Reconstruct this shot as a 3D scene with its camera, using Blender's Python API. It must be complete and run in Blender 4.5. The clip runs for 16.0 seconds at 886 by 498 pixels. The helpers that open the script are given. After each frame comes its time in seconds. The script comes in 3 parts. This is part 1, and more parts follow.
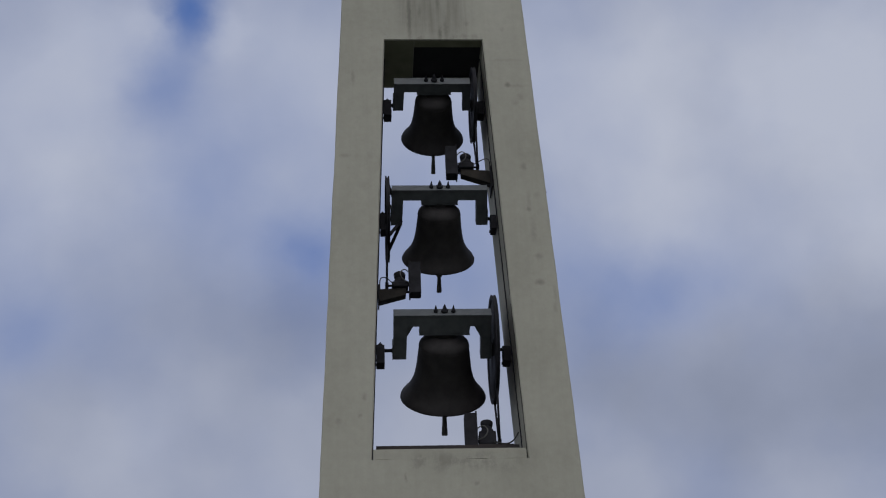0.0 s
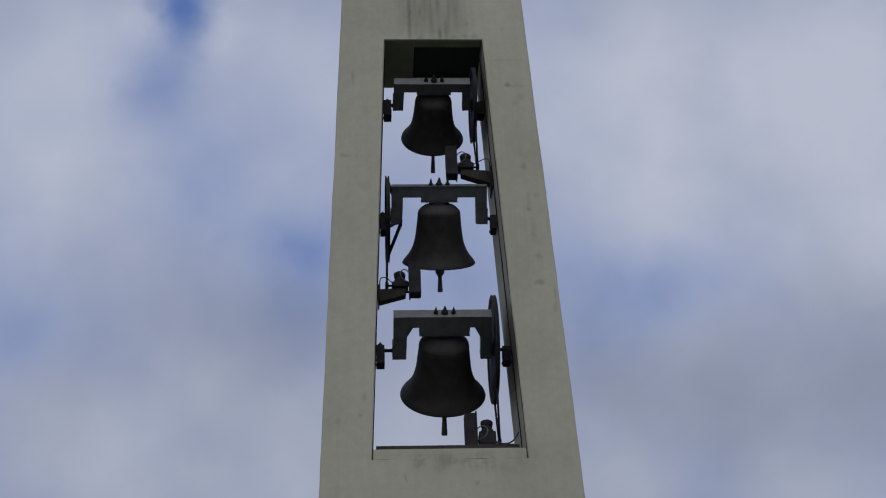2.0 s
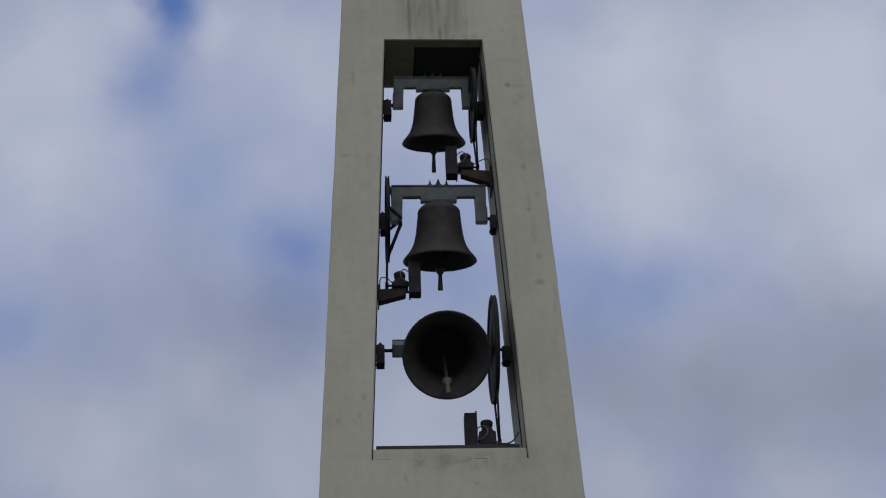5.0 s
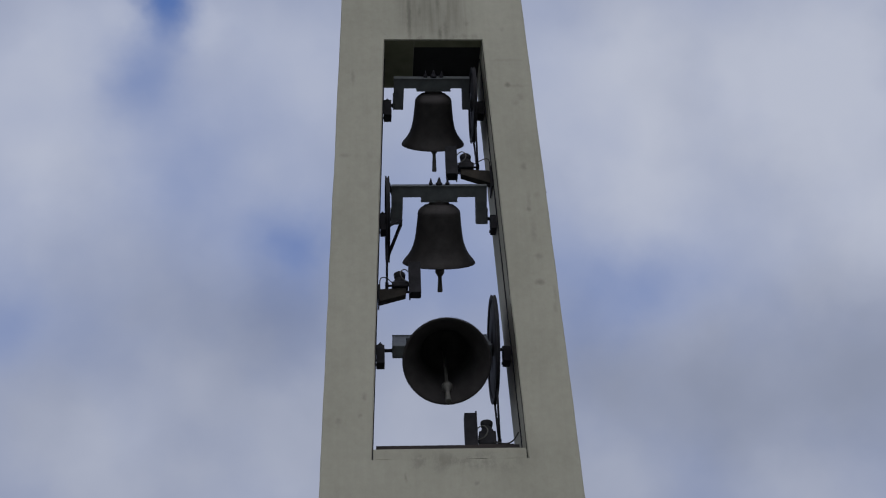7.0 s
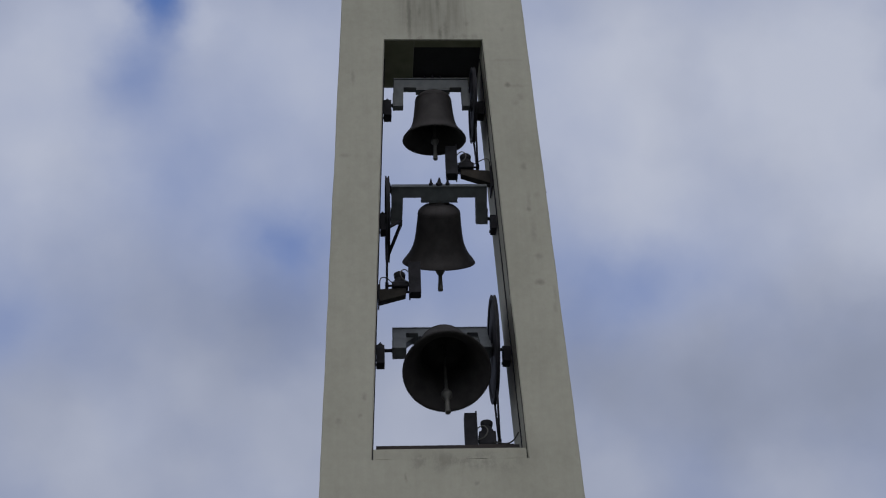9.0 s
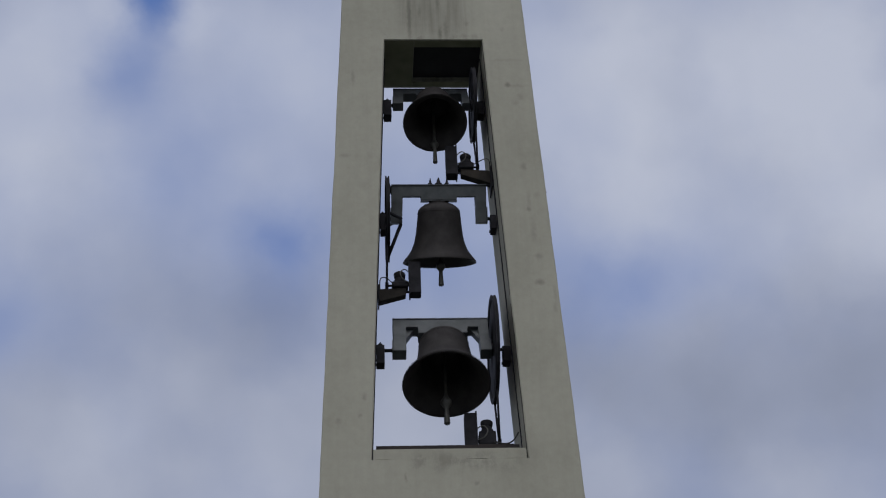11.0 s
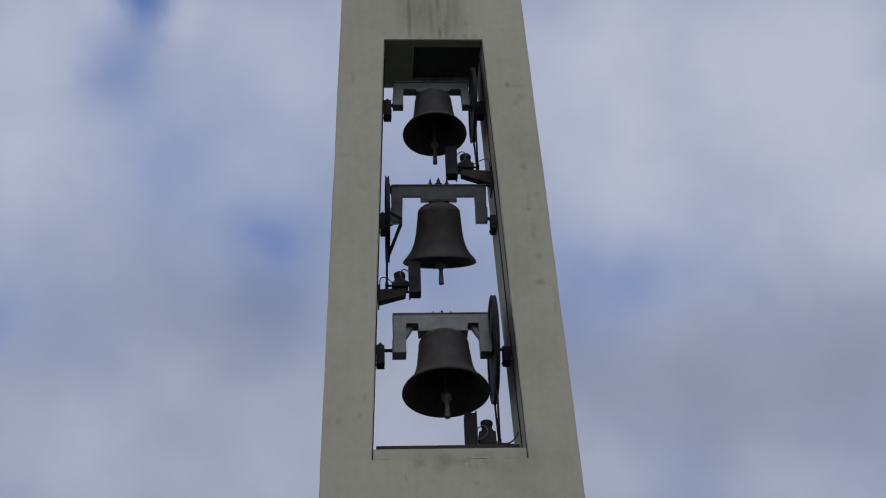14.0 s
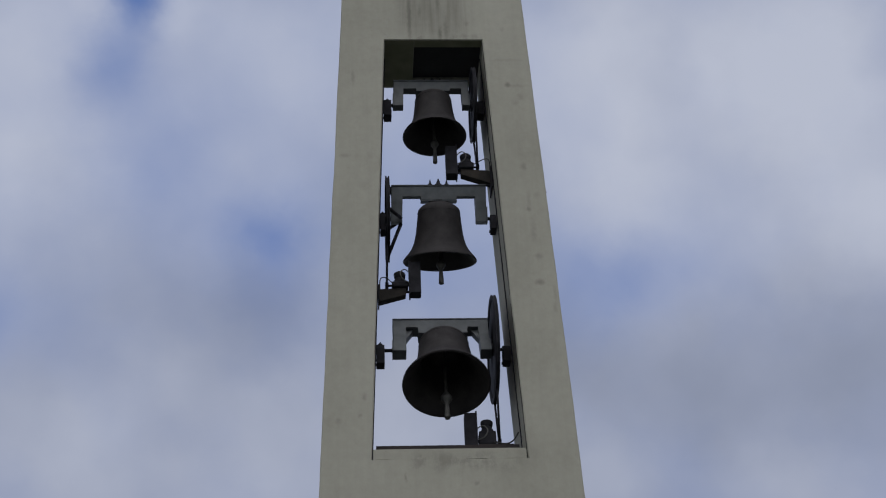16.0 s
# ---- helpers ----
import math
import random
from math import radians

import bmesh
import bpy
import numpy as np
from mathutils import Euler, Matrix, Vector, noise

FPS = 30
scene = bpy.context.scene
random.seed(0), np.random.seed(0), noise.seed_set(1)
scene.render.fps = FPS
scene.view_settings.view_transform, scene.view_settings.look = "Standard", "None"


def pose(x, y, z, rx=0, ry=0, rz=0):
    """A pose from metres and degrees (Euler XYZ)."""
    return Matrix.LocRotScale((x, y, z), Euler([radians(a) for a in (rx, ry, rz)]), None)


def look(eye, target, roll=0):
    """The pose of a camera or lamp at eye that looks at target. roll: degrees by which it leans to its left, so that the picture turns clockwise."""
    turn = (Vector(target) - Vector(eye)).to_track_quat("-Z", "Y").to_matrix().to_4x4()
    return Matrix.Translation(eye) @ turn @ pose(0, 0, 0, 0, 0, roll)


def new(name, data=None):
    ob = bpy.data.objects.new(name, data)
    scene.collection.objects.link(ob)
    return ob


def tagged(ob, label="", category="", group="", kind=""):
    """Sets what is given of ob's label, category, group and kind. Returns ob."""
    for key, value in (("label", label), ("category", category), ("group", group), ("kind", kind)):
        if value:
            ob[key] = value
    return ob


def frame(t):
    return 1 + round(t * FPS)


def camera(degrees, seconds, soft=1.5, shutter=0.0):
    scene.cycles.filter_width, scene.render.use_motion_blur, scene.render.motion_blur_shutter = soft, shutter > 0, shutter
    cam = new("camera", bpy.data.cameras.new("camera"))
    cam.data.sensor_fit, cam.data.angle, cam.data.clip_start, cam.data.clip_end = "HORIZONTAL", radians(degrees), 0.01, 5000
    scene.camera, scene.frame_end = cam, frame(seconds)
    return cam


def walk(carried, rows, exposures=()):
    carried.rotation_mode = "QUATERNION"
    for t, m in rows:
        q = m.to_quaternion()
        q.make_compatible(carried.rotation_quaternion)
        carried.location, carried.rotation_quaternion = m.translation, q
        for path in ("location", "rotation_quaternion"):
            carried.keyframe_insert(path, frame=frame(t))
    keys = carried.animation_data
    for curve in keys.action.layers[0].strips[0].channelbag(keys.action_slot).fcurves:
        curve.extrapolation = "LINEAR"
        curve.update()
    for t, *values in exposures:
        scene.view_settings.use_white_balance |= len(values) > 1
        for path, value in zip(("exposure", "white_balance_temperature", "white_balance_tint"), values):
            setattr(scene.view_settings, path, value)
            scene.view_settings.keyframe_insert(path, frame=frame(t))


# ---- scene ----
# One fixed view, from the ground up to an open concrete bell tower.
cam = camera(30.36, 16.0, soft=1.1, shutter=0.4)
EYE = Matrix.Translation((-1.1222, -16.7459, 1.6))
TURN = pose(0, 0, 0, 0, 0, -3.87) @ pose(0, 0, 0, 90 + 32.0, 0, 0) @ pose(0, 0, 0, 0, 0, -2.413)
walk(cam, [(0.0, EYE @ TURN), (16.0, EYE @ TURN)], [(0.0, -0.075), (2.0, -0.035), (8.0, -0.025), (16.0, -0.02)])

# ---- sky and sun ----
SUN_HEIGHT, SUN_TURN = radians(46), radians(181)
world = bpy.data.worlds.new("cloudy_sky")
scene.world = world
world.use_nodes = True
wn, wl = world.node_tree.nodes, world.node_tree.links
wn.clear()
sky = wn.new("ShaderNodeTexSky")
sky.sky_type, sky.sun_disc = "NISHITA", False
sky.sun_elevation, sky.sun_rotation = SUN_HEIGHT, SUN_TURN
clear = wn.new("ShaderNodeBackground")
clear.inputs["Strength"].default_value = 0.09
wl.new(sky.outputs["Color"], clear.inputs["Color"])
cover = wn.new("ShaderNodeBackground")
cover.inputs["Color"].default_value = (0.95, 0.97, 1.0, 1)
spread = wn.new("ShaderNodeTexNoise")
spread.inputs["Scale"].default_value, spread.inputs["Detail"].default_value = 2.2, 5
amount = wn.new("ShaderNodeMapRange")
amount.inputs["From Min"].default_value, amount.inputs["From Max"].default_value = 0.32, 0.58
blend = wn.new("ShaderNodeMixShader")
sky_out = wn.new("ShaderNodeOutputWorld")
where = wn.new("ShaderNodeTexCoord")
split = wn.new("ShaderNodeSeparateXYZ")
wl.new(where.outputs["Generated"], split.inputs[0])
dome = wn.new("ShaderNodeMapRange")
dome.inputs["From Max"].default_value = 1.0
dome.inputs["To Min"].default_value, dome.inputs["To Max"].default_value = 0.36, 1.15
wl.new(split.outputs["Z"], dome.inputs["Value"])
wl.new(dome.outputs["Result"], cover.inputs["Strength"])
wl.new(spread.outputs["Fac"], amount.inputs["Value"])
wl.new(amount.outputs["Result"], blend.inputs["Fac"])
wl.new(clear.outputs[0], blend.inputs[1])
wl.new(cover.outputs[0], blend.inputs[2])
wl.new(blend.outputs[0], sky_out.inputs["Surface"])

lamp = bpy.data.lights.new("veiled_sun", "SUN")
lamp.energy, lamp.angle, lamp.color = 0.555, radians(40), (1.0, 0.95, 0.87)
sun = new("veiled_sun", lamp)
sun.matrix_world = look((math.sin(SUN_TURN) * 40, math.cos(SUN_TURN) * 40, 40 * math.tan(SUN_HEIGHT)), (0, 0, 0))


# ---- materials ----
def blank(name, rough, metal=0.0):
    mat = bpy.data.materials.new(name)
    mat.use_nodes = True
    bsdf = mat.node_tree.nodes["Principled BSDF"]
    bsdf.inputs["Roughness"].default_value = rough
    bsdf.inputs["Metallic"].default_value = metal
    return mat, mat.node_tree.nodes, mat.node_tree.links, bsdf


def noise_node(n, l, scale, detail=5.0, stretch=None, space="Object", rough=0.55):
    co = n.new("ShaderNodeTexCoord")
    tex = n.new("ShaderNodeTexNoise")
    tex.inputs["Scale"].default_value, tex.inputs["Detail"].default_value = scale, detail
    tex.inputs["Roughness"].default_value = rough
    src = co.outputs[space]
    if stretch:
        mp = n.new("ShaderNodeMapping")
        mp.inputs["Scale"].default_value = stretch
        l.new(src, mp.inputs["Vector"])
        src = mp.outputs["Vector"]
    l.new(src, tex.inputs["Vector"])
    return tex


def ramp_node(n, l, source, stops):
    ramp = n.new("ShaderNodeValToRGB")
    while len(ramp.color_ramp.elements) < len(stops):
        ramp.color_ramp.elements.new(0.5)
    for el, (at, col) in zip(ramp.color_ramp.elements, stops):
        el.position = at
        el.color = (*col, 1)
    l.new(source, ramp.inputs["Fac"])
    return ramp.outputs["Color"]


def mixed(n, l, kind, fac, a, b):
    mx = n.new("ShaderNodeMix")
    mx.data_type, mx.blend_type = "RGBA", kind
    if isinstance(fac, float):
        mx.inputs[0].default_value = fac
    else:
        l.new(fac, mx.inputs[0])
    l.new(a, mx.inputs[6])
    l.new(b, mx.inputs[7])
    return mx.outputs[2]


def bumped(n, l, bsdf, source, strength, depth):
    bp = n.new("ShaderNodeBump")
    bp.inputs["Strength"].default_value, bp.inputs["Distance"].default_value = strength, depth
    l.new(source, bp.inputs["Height"])
    l.new(bp.outputs["Normal"], bsdf.inputs["Normal"])


# Stains on the tower's front: (x, z, half width, half height, strength).
STREAKS = [(-0.31, 15.75, 0.03, 0.5, 0.5), (-0.17, 15.83, 0.03, 0.13, 0.3), (0.07, 16.05, 0.03, 0.25, 0.4), (0.09, 15.44, 0.03, 0.14, 0.55), (0.17, 15.5, 0.035, 0.25, 0.4),
           (0.30, 15.8, 0.03, 0.4, 0.22), (0.0, 15.7, 0.06, 0.5, 0.15), (1.06, 14.58, 0.17, 0.03, 0.2), (0.93, 15.0, 0.26, 0.025, 0.16), (1.1, 12.8, 0.03, 0.16, 0.2),
           (1.13, 12.33, 0.04, 0.2, 0.22), (1.33, 11.45, 0.025, 0.14, 0.22), (-0.51, 9.09, 0.018, 0.06, 0.4), (-0.39, 9.29, 0.025, 0.07, 0.3), (-0.13, 9.24, 0.06, 0.12, 0.2),
           (-1.06, 14.72, 0.03, 0.12, 0.3), (-0.02, 15.75, 0.65, 0.8, 0.27), (0.0, 9.36, 1.2, 0.07, 0.14)]
PITS = [(0.45, 15.62, 0.04, 0.05, 0.3), (0.91, 15.51, 0.04, 0.05, 0.22), (0.94, 14.6, 0.04, 0.05, 0.6), (1.09, 14.4, 0.04, 0.06, 0.28), (1.02, 14.3, 0.05, 0.05, 0.22),
        (1.07, 13.3, 0.04, 0.07, 0.42), (1.09, 12.66, 0.03, 0.04, 0.45), (1.17, 11.98, 0.055, 0.05, 0.36), (1.16, 11.61, 0.06, 0.045, 0.55), (1.32, 11.25, 0.03, 0.08, 0.25),
        (0.28, 9.01, 0.03, 0.035, 0.4), (-1.17, 13.48, 0.08, 0.035, 0.26), (-0.86, 13.48, 0.05, 0.07, 0.14), (-0.93, 13.05, 0.1, 0.1, 0.13), (-0.96, 10.1, 0.03, 0.05, 0.36),
        (-1.01, 9.86, 0.03, 0.035, 0.34), (-1.26, 9.79, 0.04, 0.05, 0.3), (1.2, 12.87, 0.04, 0.05, 0.2)]


def concrete_material():
    mat, n, l, b = blank("weathered_concrete", 0.9)
    broad = noise_node(n, l, 0.55, 6)
    base = ramp_node(n, l, broad.outputs["Fac"], [(0.3, (0.336, 0.331, 0.289)), (0.55, (0.378, 0.372, 0.328)), (0.75, (0.416, 0.410, 0.364))])
    fine = noise_node(n, l, 9.0, 8, rough=0.7)
    grain = ramp_node(n, l, fine.outputs["Fac"], [(0.3, (0.86, 0.86, 0.85)), (0.65, (1.06, 1.06, 1.06))])
    col = mixed(n, l, "MULTIPLY", 0.5, base, grain)
    # dark runs of rain down the lintel, faint ones elsewhere
    runs = noise_node(n, l, 3.2, 6, (3.4, 3.4, 0.14), rough=0.62)
    run_mask = ramp_node(n, l, runs.outputs["Fac"], [(0.42, (1, 1, 1)), (0.70, (0.5, 0.49, 0.47))])
    place = n.new("ShaderNodeTexCoord")
    axes = n.new("ShaderNodeSeparateXYZ")
    l.new(place.outputs["Object"], axes.inputs[0])

    def span(source, a, b, lo, hi):
        mr = n.new("ShaderNodeMapRange")
        mr.interpolation_type = "SMOOTHSTEP"
        for key, v in zip(("From Min", "From Max", "To Min", "To Max"), (a, b, lo, hi)):
            mr.inputs[key].default_value = v
        l.new(source, mr.inputs["Value"])
        return mr.outputs["Result"]

    def times(a, b, op="MULTIPLY"):
        m = n.new("ShaderNodeMath")
        m.operation = op
        for i, v in enumerate((a, b)):
            if isinstance(v, float):
                m.inputs[i].default_value = v
            else:
                l.new(v, m.inputs[i])
        return m.outputs[0]

    lintel = times(span(axes.outputs["Z"], 15.3, 15.6, 0.0, 0.55), times(span(axes.outputs["X"], -0.55, -0.3, 0.0, 1.0), span(axes.outputs["X"], 0.25, 0.6, 1.0, 0.0)))
    col = mixed(n, l, "MULTIPLY", times(lintel, 0.1, "ADD"), col, run_mask)
    # soft smudges and fine pores all over
    smudge = noise_node(n, l, 1.7, 7, (1.0, 1.0, 0.8), rough=0.68)
    smudge_mask = ramp_node(n, l, smudge.outputs["Fac"], [(0.5, (1, 1, 1)), (0.72, (0.78, 0.775, 0.76))])
    col = mixed(n, l, "MULTIPLY", 0.5, col, smudge_mask)
    pores = noise_node(n, l, 38.0, 3, rough=0.6)
    pore_mask = ramp_node(n, l, pores.outputs["Fac"], [(0.66, (1, 1, 1)), (0.74, (0.6, 0.6, 0.58))])
    col = mixed(n, l, "MULTIPLY", 0.35, col, pore_mask)
    ragged = noise_node(n, l, 6.5, 6, (1.0, 1.0, 0.7), rough=0.7)
    # single stains on the front: rain streaks, rust-dark pits, smears
    wobble = noise_node(n, l, 14.0, 4, rough=0.65)
    bend = n.new("ShaderNodeVectorMath")
    bend.operation = "MULTIPLY_ADD"
    l.new(wobble.outputs["Color"], bend.inputs[0])
    bend.inputs[1].default_value = (0.07, 0.0, 0.07)
    back = n.new("ShaderNodeVectorMath")
    back.inputs[1].default_value = (-0.035, 0.0, -0.035)
    l.new(place.outputs["Object"], back.inputs[0])
    l.new(back.outputs[0], bend.inputs[2])
    stain = 0.0
    for x, z, w, h, much in STREAKS + PITS:
        off = n.new("ShaderNodeVectorMath")
        off.operation = "SUBTRACT"
        l.new(bend.outputs[0], off.inputs[0])
        off.inputs[1].default_value = (x, 0.0, z)
        size = n.new("ShaderNodeVectorMath")
        size.operation = "MULTIPLY"
        l.new(off.outputs[0], size.inputs[0])
        size.inputs[1].default_value = (1 / w, 0.0, 1 / h)
        far = n.new("ShaderNodeVectorMath")
        far.operation = "LENGTH"
        l.new(size.outputs[0], far.inputs[0])
        stain = times(span(far.outputs["Value"], 0.0, 1.4, much, 0.0), stain, "ADD")
    # grime held under the sill and along the lintel's lower edge
    low = times(times(span(axes.outputs["Z"], 9.08, 9.27, 0.0, 1.0), span(axes.outputs["Z"], 9.33, 9.46, 1.0, 0.0)), span(ragged.outputs["Fac"], 0.42, 0.62, 0.04, 0.42))
    low = times(low, times(span(axes.outputs["X"], -0.6, -0.3, 0.0, 1.0), span(axes.outputs["X"], 0.6, 0.9, 1.0, 0.0)))
    high = times(times(span(axes.outputs["Z"], 15.34, 15.36, 0.0, 1.0), span(axes.outputs["Z"], 15.37, 15.50, 1.0, 0.0)), span(smudge.outputs["Fac"], 0.42, 0.62, 0.0, 0.7))
    high = times(high, times(span(axes.outputs["X"], -0.72, -0.6, 0.0, 1.0), span(axes.outputs["X"], 0.5, 0.72, 1.0, 0.0)))
    grime = times(times(stain, 0.85, "MINIMUM"), times(low, high, "MAXIMUM"), "MAXIMUM")
    dark = n.new("ShaderNodeRGB")
    dark.outputs[0].default_value = (0.13, 0.126, 0.112, 1)
    col = mixed(n, l, "MIX", grime, col, dark.outputs[0])
    l.new(col, b.inputs["Base Color"])
    bumped(n, l, b, fine.outputs["Fac"], 0.35, 0.006)
    return mat


def metal_material(name, dark, light, rough, metal, scale=7.0, shine=0.5):
    mat, n, l, b = blank(name, rough, metal)
    b.inputs["Specular IOR Level"].default_value = shine
    tex = noise_node(n, l, scale, 6)
    col = ramp_node(n, l, tex.outputs["Fac"], [(0.32, dark), (0.7, light)])
    l.new(col, b.inputs["Base Color"])
    fine = noise_node(n, l, scale * 9, 4)
    rg = n.new("ShaderNodeMapRange")
    rg.inputs["To Min"].default_value, rg.inputs["To Max"].default_value = rough - 0.1, min(1.0, rough + 0.15)
    l.new(fine.outputs["Fac"], rg.inputs["Value"])
    l.new(rg.outputs["Result"], b.inputs["Roughness"])
    bumped(n, l, b, fine.outputs["Fac"], 0.2, 0.002)
    return mat


CONCRETE = concrete_material()
BRONZE = metal_material("patinated_bronze", (0.0245, 0.0224, 0.0250), (0.0430, 0.0392, 0.0422), 0.7, 0.2, shine=0.3)
STEEL = metal_material("grey_painted_steel", (0.066, 0.074, 0.084), (0.108, 0.119, 0.134), 0.5, 0.25)
DARK_STEEL = metal_material("dark_steel", (0.015, 0.015, 0.020), (0.030, 0.030, 0.038), 0.75, 0.0, shine=0.15)
BARE_IRON = metal_material("worn_iron", (0.048, 0.048, 0.048), (0.098, 0.096, 0.094), 0.55, 0.3)
RUBBER = metal_material("black_rubber", (0.015, 0.015, 0.016), (0.03, 0.03, 0.032), 0.75, 0.0)
# mossy green, darkened further for the shade under the opening's head
MOSSY_SHADED = metal_material("mossy_shaded_concrete", (0.15, 0.155, 0.105), (0.25, 0.25, 0.185), 0.95, 0.0, 2.5, shine=0.2)
# concrete darkened to the tone of a shadow gap
GAP_SHADE = metal_material("shadow_gap_concrete", (0.05, 0.048, 0.05), (0.13, 0.125, 0.115), 0.95, 0.0, 6.0, shine=0.1)
BRACKET = metal_material("weathered_brown_steel", (0.018, 0.017, 0.017), (0.046, 0.040, 0.036), 0.8, 0.0, 5.0, shine=0.2)
SHEATH = metal_material("grey_cable_sheath", (0.06, 0.06, 0.06), (0.1, 0.1, 0.1), 0.6, 0.0)
# near-black that stands for the darkness inside the shaft
RECESS_BLACK = metal_material("unlit_recess_black", (0.011, 0.011, 0.015), (0.022, 0.022, 0.028), 0.8, 0.0, 3.0)
RUSTY = metal_material("rust_stained_steel", (0.013, 0.013, 0.018), (0.036, 0.026, 0.026), 0.8, 0.0, 2.2)


# ---- mesh tools ----
def box(bm, x0, x1, y0, y1, z0, z1, bevel=0.0):
    vs = [bm.verts.new((x, y, z)) for z in (z0, z1) for y in (y0, y1) for x in (x0, x1)]
    fs = [bm.faces.new([vs[i] for i in f]) for f in ((0, 2, 3, 1), (4, 5, 7, 6), (0, 1, 5, 4), (2, 6, 7, 3), (0, 4, 6, 2), (1, 3, 7, 5))]
    if bevel:
        bmesh.ops.bevel(bm, geom=list({e for f in fs for e in f.edges}), offset=bevel, segments=2, affect="EDGES", profile=0.5)
    return vs


def prism(bm, outline, a, b, axis="y", bevel=0.0):
    """An outline of (u, v) pairs drawn out along an axis from a to b."""
    def spot(u, v, w):
        return {"y": (u, w, v), "x": (w, u, v), "z": (u, v, w)}[axis]
    lo = [bm.verts.new(spot(u, v, a)) for u, v in outline]
    hi = [bm.verts.new(spot(u, v, b)) for u, v in outline]
    fs = [bm.faces.new(lo[::-1]), bm.faces.new(hi)]
    k = len(outline)
    fs += [bm.faces.new((lo[i], lo[(i + 1) % k], hi[(i + 1) % k], hi[i])) for i in range(k)]
    if bevel:
        bmesh.ops.bevel(bm, geom=list({e for f in fs for e in f.edges}), offset=bevel, segments=2, affect="EDGES", profile=0.5)
    bmesh.ops.recalc_face_normals(bm, faces=bm.faces[:])


def spun(bm, profile, steps=48, axis="z", centre=(0, 0, 0), closed=False):
    """A turned body: (radius, height) pairs about an axis."""
    rings = []
    for r, h in profile:
        ring = []
        for i in range(steps):
            a = 2 * math.pi * i / steps
            p = (r * math.cos(a), r * math.sin(a), h)
            if axis == "x":
                p = (h, r * math.cos(a), r * math.sin(a))
            elif axis == "y":
                p = (r * math.sin(a), h, r * math.cos(a))
            ring.append(bm.verts.new(Vector(p) + Vector(centre)))
        rings.append(ring)
    pairs = list(zip(rings, rings[1:])) + ([(rings[-1], rings[0])] if closed else [])
    for lo, hi in pairs:
        for i in range(steps):
            f = bm.faces.new((lo[i], lo[(i + 1) % steps], hi[(i + 1) % steps], hi[i]))
            f.smooth = True
    if not closed:
        bm.faces.new(rings[0][::-1])
        bm.faces.new(rings[-1])
    bmesh.ops.recalc_face_normals(bm, faces=bm.faces[:])


def tube(bm, points, radius, steps=8):
    """A round rod along points."""
    pts = [Vector(p) for p in points]
    rings = []
    for i, p in enumerate(pts):
        way = (pts[min(i + 1, len(pts) - 1)] - pts[max(i - 1, 0)]).normalized()
        side = way.cross(Vector((0, 1, 0.02))).normalized()
        other = way.cross(side)
        rings.append([bm.verts.new(p + radius * (math.cos(a) * side + math.sin(a) * other)) for a in (2 * math.pi * k / steps for k in range(steps))])
    for lo, hi in zip(rings, rings[1:]):
        for i in range(steps):
            bm.faces.new((lo[i], lo[(i + 1) % steps], hi[(i + 1) % steps], hi[i])).smooth = True
    bm.faces.new(rings[0][::-1])
    bm.faces.new(rings[-1])
    bmesh.ops.recalc_face_normals(bm, faces=bm.faces[:])


def part(name, bm, material, parent=None, label=""):
    me = bpy.data.meshes.new(name)
    bm.to_mesh(me)
    bm.free()
    me.materials.append(material)
    ob = new(name, me)
    if parent:
        ob.parent = parent
    return tagged(ob, label)


def made(build, *args, **more):
    bm = bmesh.new()
    build(bm, *args, **more)
    return bm


def bent(points, n=10):
    """A smooth line through points."""
    pts = [Vector(p) for p in points]
    out = []
    for i in range(len(pts) - 1):
        p0, p1, p2, p3 = pts[max(i - 1, 0)], pts[i], pts[i + 1], pts[min(i + 2, len(pts) - 1)]
        for k in range(n):
            t = k / n
            out.append(0.5 * ((2 * p1) + (p2 - p0) * t + (2 * p0 - 5 * p1 + 4 * p2 - p3) * t * t + (3 * p1 - p0 - 3 * p2 + p3) * t ** 3))
    return out + [pts[-1]]


# ---- ground and sky backdrop ----
def ground_material():
    mat, n, l, b = blank("churchyard_ground", 0.95)
    tex = noise_node(n, l, 0.35, 8)
    l.new(ramp_node(n, l, tex.outputs["Fac"], [(0.35, (0.05, 0.062, 0.038)), (0.5, (0.10, 0.105, 0.09)), (0.65, (0.2, 0.197, 0.185))]), b.inputs["Base Color"])
    bumped(n, l, b, tex.outputs["Fac"], 0.4, 0.03)
    return mat


bm = bmesh.new()
bmesh.ops.create_circle(bm, cap_ends=True, segments=96, radius=4000)
tagged(part("ground", bm, ground_material()), "grass and gravel ground round the tower's foot", "ground", kind="structure")

